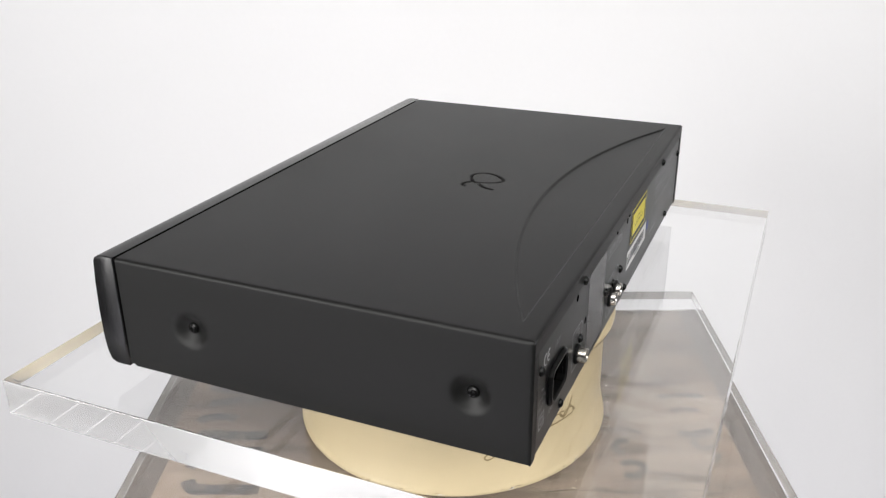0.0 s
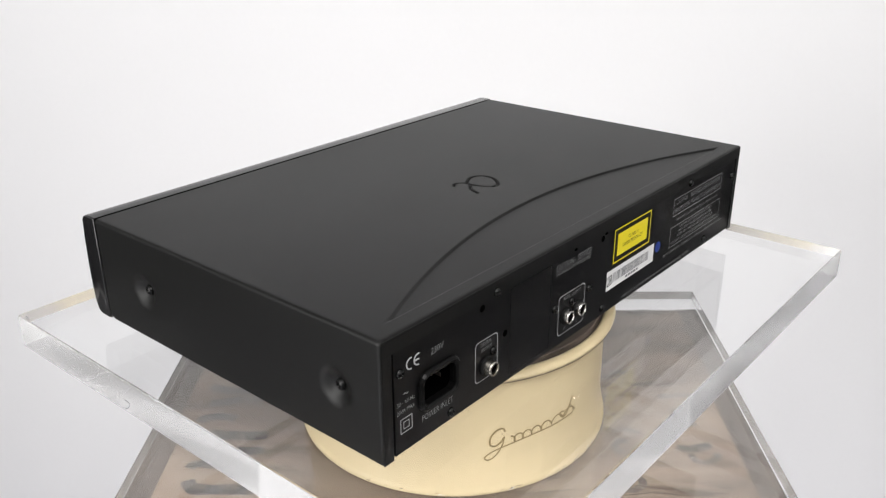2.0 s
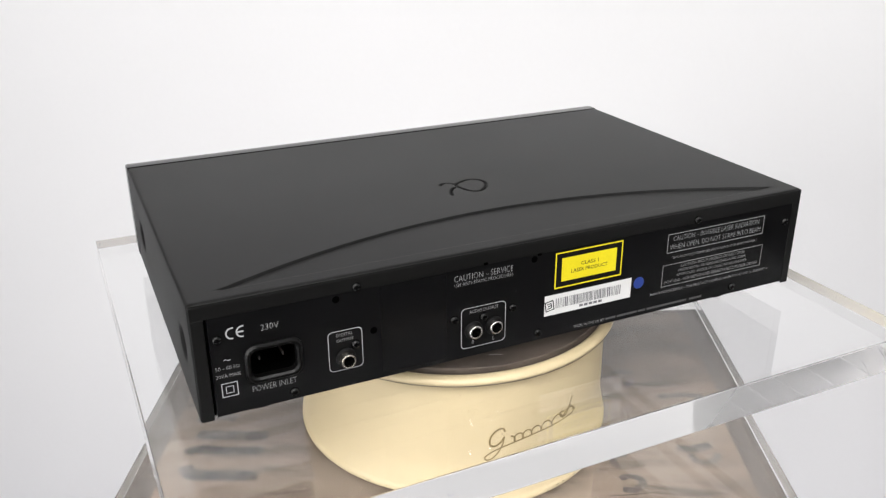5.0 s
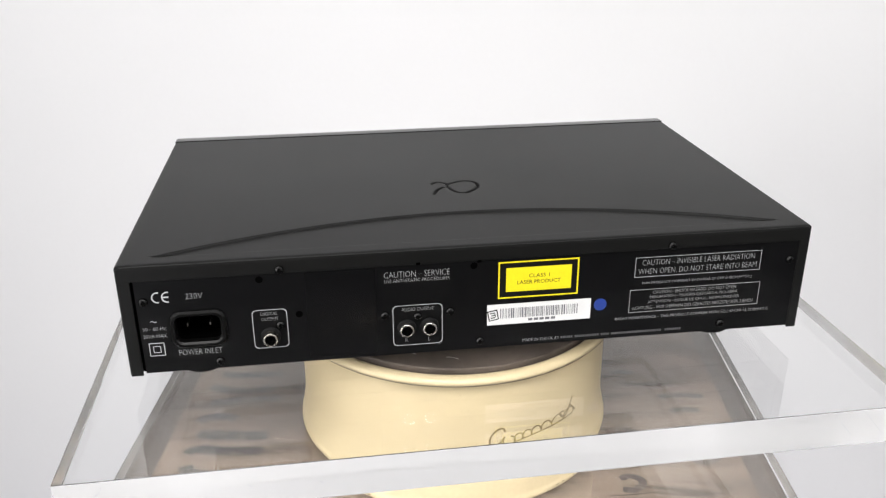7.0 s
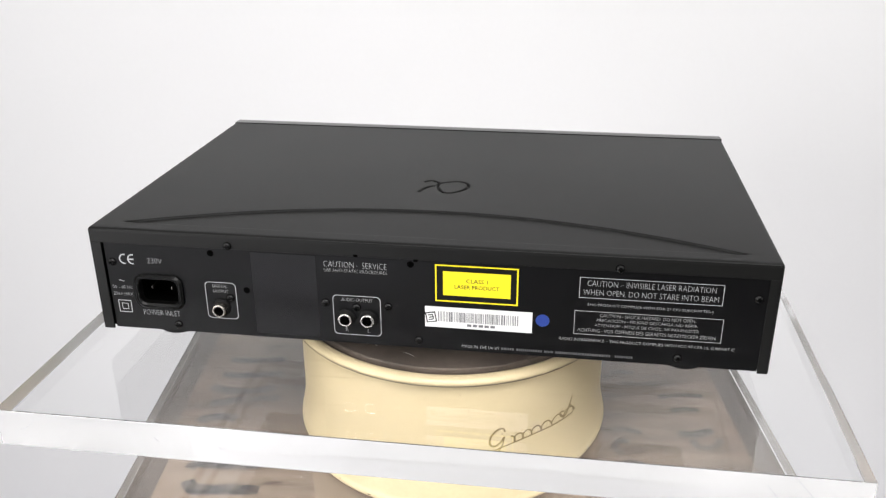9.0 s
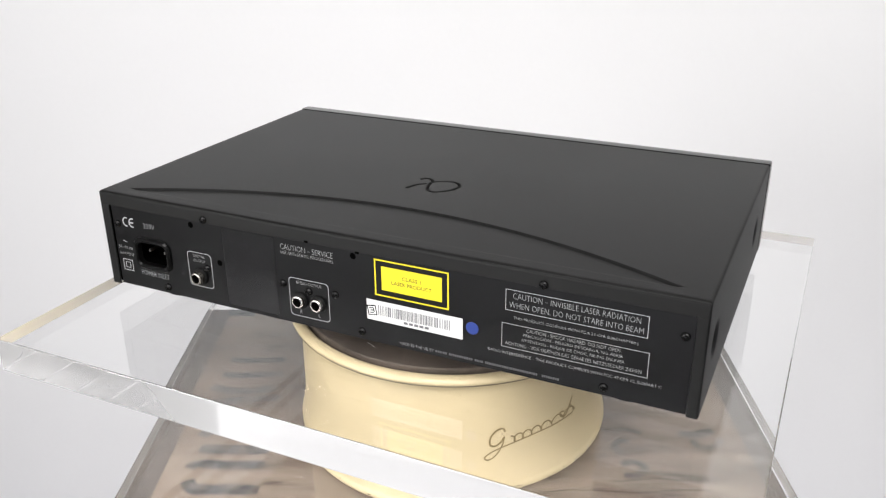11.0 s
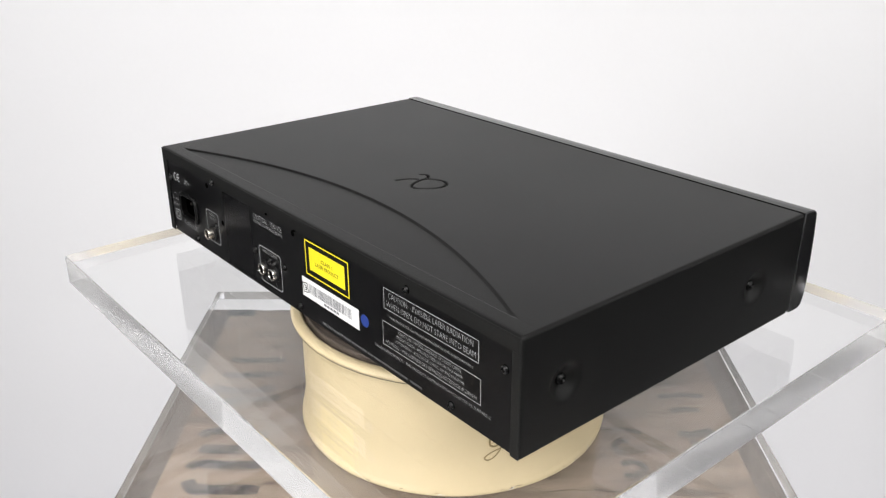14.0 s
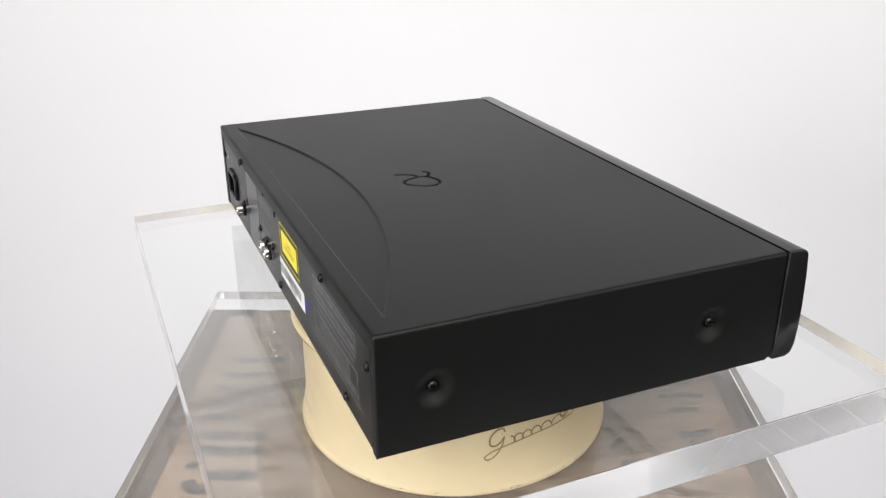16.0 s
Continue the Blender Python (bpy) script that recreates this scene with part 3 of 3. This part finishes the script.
# feet
for fx in (-0.180, 0.166):
    for fy in (-0.1010, 0.092):
        part("foot", lathe([(0.0, 0.0), (0.0135, 0.0), (0.0148, 0.0012), (0.0152, 0.010), (0.0152, ZB + 0.0017), (0.0, ZB + 0.0017)], 32, Matrix.Translation((fx, fy, -0.0005))), M_RUBBER, player, "round black rubber foot", smooth=False)


def facing_rear(x, z, out=0.0):
    """Local z points out of the rear panel, x to the viewer's right, y up."""
    return Matrix.Translation((x, PY - out, z)) @ Matrix.Rotation(radians(90), 4, "X")


def screw_mesh():
    """A domed head with a cross-shaped recess."""
    bm = bmesh.new()
    n, rings = 24, []
    for r, z in ((0.0, 0.0019), (0.0005, 0.0019), (0.0010, 0.0020), (0.0014, 0.00195), (0.0019, 0.0017), (0.0024, 0.0012), (0.0027, 0.0006), (0.0028, 0.0)):
        if r == 0.0:
            rings.append([bm.verts.new((0, 0, z - 0.0009))])
            continue
        ring = []
        for k in range(n):
            slot = k % 6 in (0,) and r < 0.0015
            ring.append(bm.verts.new((r * math.cos(2 * math.pi * k / n), r * math.sin(2 * math.pi * k / n), z - (0.0009 if slot or r < 0.0006 else 0.0))))
        rings.append(ring)
    for a, b in zip(rings, rings[1:]):
        for k in range(n):
            q = [a[k % len(a)], a[(k + 1) % n % len(a)], b[(k + 1) % n], b[k]]
            bm.faces.new([v for c, v in enumerate(q) if v not in q[:c]])
    bmesh.ops.recalc_face_normals(bm, faces=bm.faces)
    me = bpy.data.meshes.new("screw")
    bm.to_mesh(me)
    bm.free()
    me.materials.append(M_SCREW)
    return me


SCREW = screw_mesh()


def put_screw(m, parent, label="black cross-head screw"):
    ob = new("screw", SCREW)
    ob.parent = parent
    ob.matrix_local = m
    return tagged(ob, label)


for x, z in ((-0.2050, 0.0612), (-0.1648, 0.0181), (-0.1248, 0.0770), (-0.1266, 0.0401), (-0.0629, 0.0414), (-0.0221, 0.0411), (-0.0426, 0.0393), (-0.0029, 0.0187),
             (0.1194, 0.0767), (0.2005, 0.0617), (0.1580, 0.0186)):
    put_screw(facing_rear(x, z, 0.0007 if z > 0.074 else 0.0), panel)
# flat black discs and small blocks painted as the shade in holes and notches
for x, z in ((-0.1370, 0.0711), (-0.1150, 0.0464), (-0.0073, 0.0713)):
    part("hole_shade_disc", lathe([(0.0, 0.00016), (0.0020, 0.00016), (0.0022, 0.0)], 20, facing_rear(x, z)), M_GAP, panel)
for x, z in ((-0.0418, 0.0756), (-0.0040, 0.0746)):
    part("notch_shade_block", box(x - 0.0013, x + 0.0013, PY - 0.0010, PY, z - 0.0011, z + 0.0004, 0.0004), M_GAP, lid)
for sx, turn in ((XL + 0.0044, -90), (XR - 0.0044, 90)):
    for dy, dz in DIMPLES:
        put_screw(Matrix.Translation((sx, dy, dz)) @ Matrix.Rotation(radians(turn), 4, "Y") @ Matrix.Scale(1.3, 4), lid)
part("blank_patch", box(-0.1105, -0.0680, PY - 0.00012, PY + 0.0001, 0.0160, 0.0735), M_PATCH, panel, "glossier blank black patch")

# mains inlet: a proud frame round a deep cavity
IX0, IX1, IZ0, IZ1 = -0.1882, -0.1620, 0.0333, 0.0504


def ring_loop(x0, x1, z0, z1, r):
    out = []
    for cx, cz, a0 in ((x1 - r, z1 - r, 0), (x0 + r, z1 - r, 90), (x0 + r, z0 + r, 180), (x1 - r, z0 + r, 270)):
        out += [(cx + r * math.cos(radians(a0 + 22.5 * k)), cz + r * math.sin(radians(a0 + 22.5 * k))) for k in range(5)]
    return out


def swept(loops):
    """Joins loops of equal length, each ((x, z) pairs, y)."""
    bm = bmesh.new()
    rings = [[bm.verts.new((x, y, z)) for x, z in pts] for pts, y in loops]
    for a, b in zip(rings, rings[1:]):
        for k in range(len(a)):
            bm.faces.new((a[k], a[(k + 1) % len(a)], b[(k + 1) % len(a)], b[k]))
    return bm, rings


O, I = ring_loop(-0.1914, -0.1584, 0.0296, 0.0538, 0.0064), ring_loop(IX0, IX1, IZ0, IZ1, 0.0040)
O2 = ring_loop(-0.1902, -0.1596, 0.0308, 0.0526, 0.0056)
I2 = ring_loop(-0.1890, -0.1610, 0.0322, 0.0514, 0.0048)
bm, _ = swept([(O, PY + 0.0002), (O, PY - 0.0012), (O2, PY - 0.0026), (I2, PY - 0.0026), (I, PY - 0.0016), (I, PY + 0.0030)])
bmesh.ops.recalc_face_normals(bm, faces=bm.faces)
inlet = part("mains_inlet", bm, M_INLET, panel, "black mains inlet")
bm, rings = swept([(ring_loop(IX0 - 0.0002, IX1 + 0.0002, IZ0 - 0.0002, IZ1 + 0.0002, 0.0040), PY - 0.0012), (ring_loop(IX0 - 0.0002, IX1 + 0.0002, IZ0 - 0.0002, IZ1 + 0.0002, 0.0040), PY + 0.0150)])
bm.faces.new(rings[1])
bmesh.ops.recalc_face_normals(bm, faces=bm.faces)
part("socket_cavity", bm, M_GAP, inlet)
for x in (-0.1822, -0.1686):
    part("contact_pin", box(x - 0.0004, x + 0.0004, PY + 0.0040, PY + 0.0150, 0.0411, 0.0433, 0.0002), M_PIN, inlet)


def phono(x, z, length, name_label, ring_mat, metal):
    m = facing_rear(x, z)
    sock = part("phono_socket", lathe([(0.0046, 0.0), (0.0045, 0.0012), (0.0045, length - 0.0008), (0.0043, length - 0.0002), (0.0040, length), (0.0033, length - 0.0001), (0.0031, length - 0.0006), (0.0031, 0.002), (0.0, 0.002)], 40, m), metal, panel, name_label, smooth=True)
    sock.data.set_sharp_from_angle(angle=0.9)
    part("collar", lathe([(0.0060, 0.0), (0.0060, 0.0012), (0.0054, 0.0018), (0.0045, 0.0019)], 40, m), M_RUBBER, sock)
    part("insulator", lathe([(0.0031, length - 0.0016), (0.0016, length - 0.0018), (0.0014, 0.003), (0.0, 0.003)], 24, m), ring_mat, sock)
    return sock


phono(-0.1330, 0.0330, 0.0066, "nickel digital output socket", M_GAP, M_DULL)
phono(-0.0497, 0.0316, 0.0048, "nickel audio output socket", M_GAP, M_CHROME)
phono(-0.0353, 0.0318, 0.0048, "nickel audio output socket", M_GAP, M_CHROME)


# ---- print on the panel ----
def rounded_frame(x0, x1, z0, z1, w, r, mat, parent, name="printed_frame", out=0.00005, thick=0.00010):
    pts = []
    for cx, cz, a0 in ((x1 - r, z1 - r, 0), (x0 + r, z1 - r, 90), (x0 + r, z0 + r, 180), (x1 - r, z0 + r, 270)):
        n = 5 if r > 0.0004 else 1
        for k in range(n):
            a = radians(a0 + (90 * k / (n - 1) if n > 1 else 45))
            pts.append((cx + r * math.cos(a), cz + r * math.sin(a)))
    mx, mz = (x0 + x1) / 2, (z0 + z1) / 2
    fx, fz = 1 - 2 * w / (x1 - x0), 1 - 2 * w / (z1 - z0)
    bm = bmesh.new()
    o = [bm.verts.new((x, PY - out - thick, z)) for x, z in pts]
    i = [bm.verts.new((mx + (x - mx) * fx, PY - out - thick, mz + (z - mz) * fz)) for x, z in pts]
    n = len(pts)
    for k in range(n):
        bm.faces.new((o[k], i[k], i[(k + 1) % n], o[(k + 1) % n]))
    bm.normal_update()
    return part(name, bm, mat, parent)


def text_mesh(body, x0, x1, z0, z1, mat, parent, out=0.00012, name="lettering"):
    """One line of print that fills the given span of the panel."""
    cu = bpy.data.curves.new("line", "FONT")
    cu.body, cu.size, cu.resolution_u = body, 1.0, 2
    cu.offset = 0.002 if mat is M_LABEL_INK else -0.025 if z1 - z0 > 0.003 else -0.021
    tmp = new("line", cu)
    me = bpy.data.meshes.new_from_object(tmp.evaluated_get(bpy.context.evaluated_depsgraph_get()))
    bpy.data.objects.remove(tmp)
    co = np.array([v.co[:] for v in me.vertices])
    lo, hi = co.min(0), co.max(0)
    for v in me.vertices:
        u = (v.co.x - lo[0]) / (hi[0] - lo[0])
        w = (v.co.y - lo[1]) / max(hi[1] - lo[1], 1e-6)
        v.co = (x0 + u * (x1 - x0), PY - out, z0 + w * (z1 - z0))
    me.materials.clear()
    me.materials.append(mat)
    ob = new(name, me)
    ob.parent = parent
    return ob


def mm_text(body, x0, x1, zc, h, mat=None, parent=None, out=0.00012):
    return text_mesh(body, x0 / 1000, x1 / 1000, (zc - h / 2) / 1000, (zc + h / 2) / 1000, mat or M_PRINT, parent or panel, out)


mm_text("230V", -180.7, -170.7, 63.3, 3.7)
mm_text("~", -202.7, -198.8, 47.9, 1.2)
mm_text("50 - 60 Hz", -207.6, -194.2, 43.2, 2.4, M_PRINT_DIM)
mm_text("20VA MAX", -207.8, -194.2, 38.2, 2.4, M_PRINT_DIM)
mm_text("POWER INLET", -188.4, -162.9, 25.8, 3.7)
mm_text("DIGITAL", -138.0, -128.0, 48.1, 2.0, M_PRINT_DIM)
mm_text("OUTPUT", -138.0, -127.7, 44.5, 2.0, M_PRINT_DIM)
mm_text("CAUTION \u2013 SERVICE", -62.7, -22.4, 68.6, 3.9)
mm_text("USE ANTI-STATIC PROCEDURES", -62.6, -22.4, 64.4, 2.1, M_PRINT_DIM)
mm_text("AUDIO OUTPUT", -52.5, -32.3, 44.4, 2.2, M_PRINT_DIM)
mm_text("R", -50.5, -48.9, 23.0, 2.5)
mm_text("L", -36.0, -34.7, 22.8, 2.5)
mm_text("CAUTION \u2013 INVISIBLE LASER RADIATION", 100.9, 175.9, 65.8, 3.6)
mm_text("WHEN OPEN. DO NOT STARE INTO BEAM", 98.7, 177.9, 59.8, 3.6)
mm_text("THIS PRODUCT COMPLIES WITH FDA 21 CFR SUBCHAPTER J", 101.5, 175.6, 51.3, 2.2, M_PRINT_DIM)
mm_text("CAUTION - SHOCK HAZARD. DO NOT OPEN.", 109.8, 166.5, 44.6, 2.2, M_PRINT_DIM)
mm_text("PRECAUCION - PELIGRO DESCARGA, NO ABRIR", 108.0, 167.6, 41.1, 2.2, M_PRINT_DIM)
mm_text("ATTENTION - RISQUE DE CHOC, NE PAS ENLEVER", 106.9, 168.8, 37.6, 2.2, M_PRINT_DIM)
mm_text("ACHTUNG - VOR OEFFNEN DES GERAETES NETZSTECKER ZIEHEN", 96.7, 178.8, 33.9, 2.2, M_PRINT_DIM)
mm_text("RADIO INTERFERENCE \u2013 THIS PRODUCT COMPLIES WITH FCC 47 CFR 15, SUBPART C", 85.7, 190.7, 26.8, 2.2, M_PRINT_DIM)
mm_text("MADE IN THE UK BY", 24.9, 48.8, 16.6, 2.0, M_PRINT_DIM)
bar_rng = random.Random(2)
for x0, x1 in ((50.0, 57.5), (59.5, 75.5), (77.0, 82.0), (84.0, 100.5), (102.0, 117.0), (120.5, 130.4)):
    bm, x = bmesh.new(), x0
    while x < x1:
        w = bar_rng.uniform(0.5, 1.2)
        add_box(bm, x / 1000, (x + w) / 1000, PY - 0.00012, PY + 0.00005, 0.0159, 0.0174)
        x += w + 0.45
    part("print_bar", bm, M_FAINT, panel)
rounded_frame(-0.1433, -0.1223, 0.0247, 0.0510, 0.00040, 0.0028, M_PRINT, panel)
rounded_frame(-0.0582, -0.0270, 0.0193, 0.0474, 0.00040, 0.0028, M_PRINT, panel)
rounded_frame(0.0962, 0.1805, 0.0558, 0.0696, 0.00032, 0.0001, M_PRINT, panel)
rounded_frame(0.0942, 0.1824, 0.0308, 0.0471, 0.0003, 0.0001, M_PRINT_DIM, panel)
rounded_frame(-0.2055, -0.1963, 0.0247, 0.0337, 0.00050, 0.0001, M_PRINT, panel)
rounded_frame(-0.2032, -0.1986, 0.0269, 0.0315, 0.00045, 0.0001, M_PRINT, panel)
# conformity mark: two open arcs
for cx, bar in ((-0.1965, False), (-0.1908, True)):
    pts = [(cx + 0.0032 * math.cos(radians(a)), 0.0636 + 0.0032 * math.sin(radians(a))) for a in range(75, 290, 12)]
    part("conformity_arc", ribbon([(p[0], p[1] - 0.0636) for p in pts], 0.0008, Matrix.Translation((0, PY - 0.00004, 0.0636)) @ Matrix.Rotation(radians(90), 4, "X")), M_PRINT, panel)
    if bar:
        part("conformity_bar", box(cx - 0.0031, cx + 0.0006, PY - 0.00016, PY, 0.0636 - 0.00045, 0.0636 + 0.00045), M_PRINT, panel)

# stickers
laser = part("laser_sticker", box(0.0080, 0.0595, PY - 0.00015, PY + 0.0001, 0.0474, 0.0726), M_LABEL_BLACK, panel, "black and yellow laser class sticker")
rounded_frame(0.0080, 0.0595, 0.0474, 0.0726, 0.00095, 0.0001, M_YELLOW, laser, "yellow_border", 0.00016)
part("yellow_field", box(0.0130, 0.0548, PY - 0.00030, PY - 0.0001, 0.0519, 0.0682), M_YELLOW, laser)
mm_text("CLASS 1", 27.4, 40.8, 62.3, 2.6, M_LABEL_INK, laser, 0.00036)
mm_text("LASER PRODUCT", 20.2, 47.9, 58.1, 2.6, M_LABEL_INK, laser, 0.00036)
tag = part("barcode_sticker", box(0.0014, 0.0687, PY - 0.00015, PY + 0.0001, 0.0291, 0.0435), M_PAPER, panel, "white paper barcode sticker")
rng = random.Random(5)
x = 0.0098
while x < 0.0600:
    w = rng.choice((0.00035, 0.00035, 0.0006, 0.0009))
    part("code_bar", box(x, x + w, PY - 0.00022, PY - 0.0001, 0.0334, 0.0404), M_BAR, tag)
    x += w + rng.choice((0.0004, 0.0006, 0.0009))
for k in range(5):
    part("print_bar", box(0.0280 + k * 0.0037, 0.0308 + k * 0.0037, PY - 0.00022, PY - 0.0001, 0.0307, 0.0324), M_BAR, tag)
stamp = Matrix.Translation((0.0052, PY - 0.00018, 0.0360)) @ Matrix.Rotation(radians(-10), 4, "Y")
for dx0, dx1, dz0, dz1 in ((-0.0033, 0.0033, 0.0028, 0.0036), (-0.0033, 0.0033, -0.0036, -0.0030), (-0.0033, -0.0026, -0.0030, 0.0028), (0.0026, 0.0033, -0.0030, 0.0028),
                           (-0.0018, 0.0014, 0.0012, 0.0019), (-0.0012, 0.0018, -0.0004, 0.0003), (-0.0018, 0.0010, -0.0020, -0.0013), (0.0010, 0.0016, -0.0016, 0.0014)):
    bm = box(dx0, dx1, -0.00004, 0.00004, dz0, dz1)
    bm.transform(stamp)
    part("stamp_bar", bm, M_LABEL_BLACK, tag)
part("blue_dot", lathe([(0.0, 0.00016), (0.0041, 0.00016), (0.0042, 0.0)], 40, facing_rear(0.0750, 0.0384)), M_BLUE, panel, "round blue sticker")


# ---- what turns ----
def motions():
    steps = [(t, SPIN_0 + SPIN_RATE * t) for t in range(17)]
    walk(player, [(t, pose(0, 0, SHEET_TOP + 0.0007, 0, 0, a)) for t, a in steps])
    walk(sheet, [(t, pose(0, 0, 0, 0, 0, a + 0.31)) for t, a in steps])
    walk(platter, [(t, pose(0, 0, 0, 0, 0, a)) for t, a in steps])


motions()
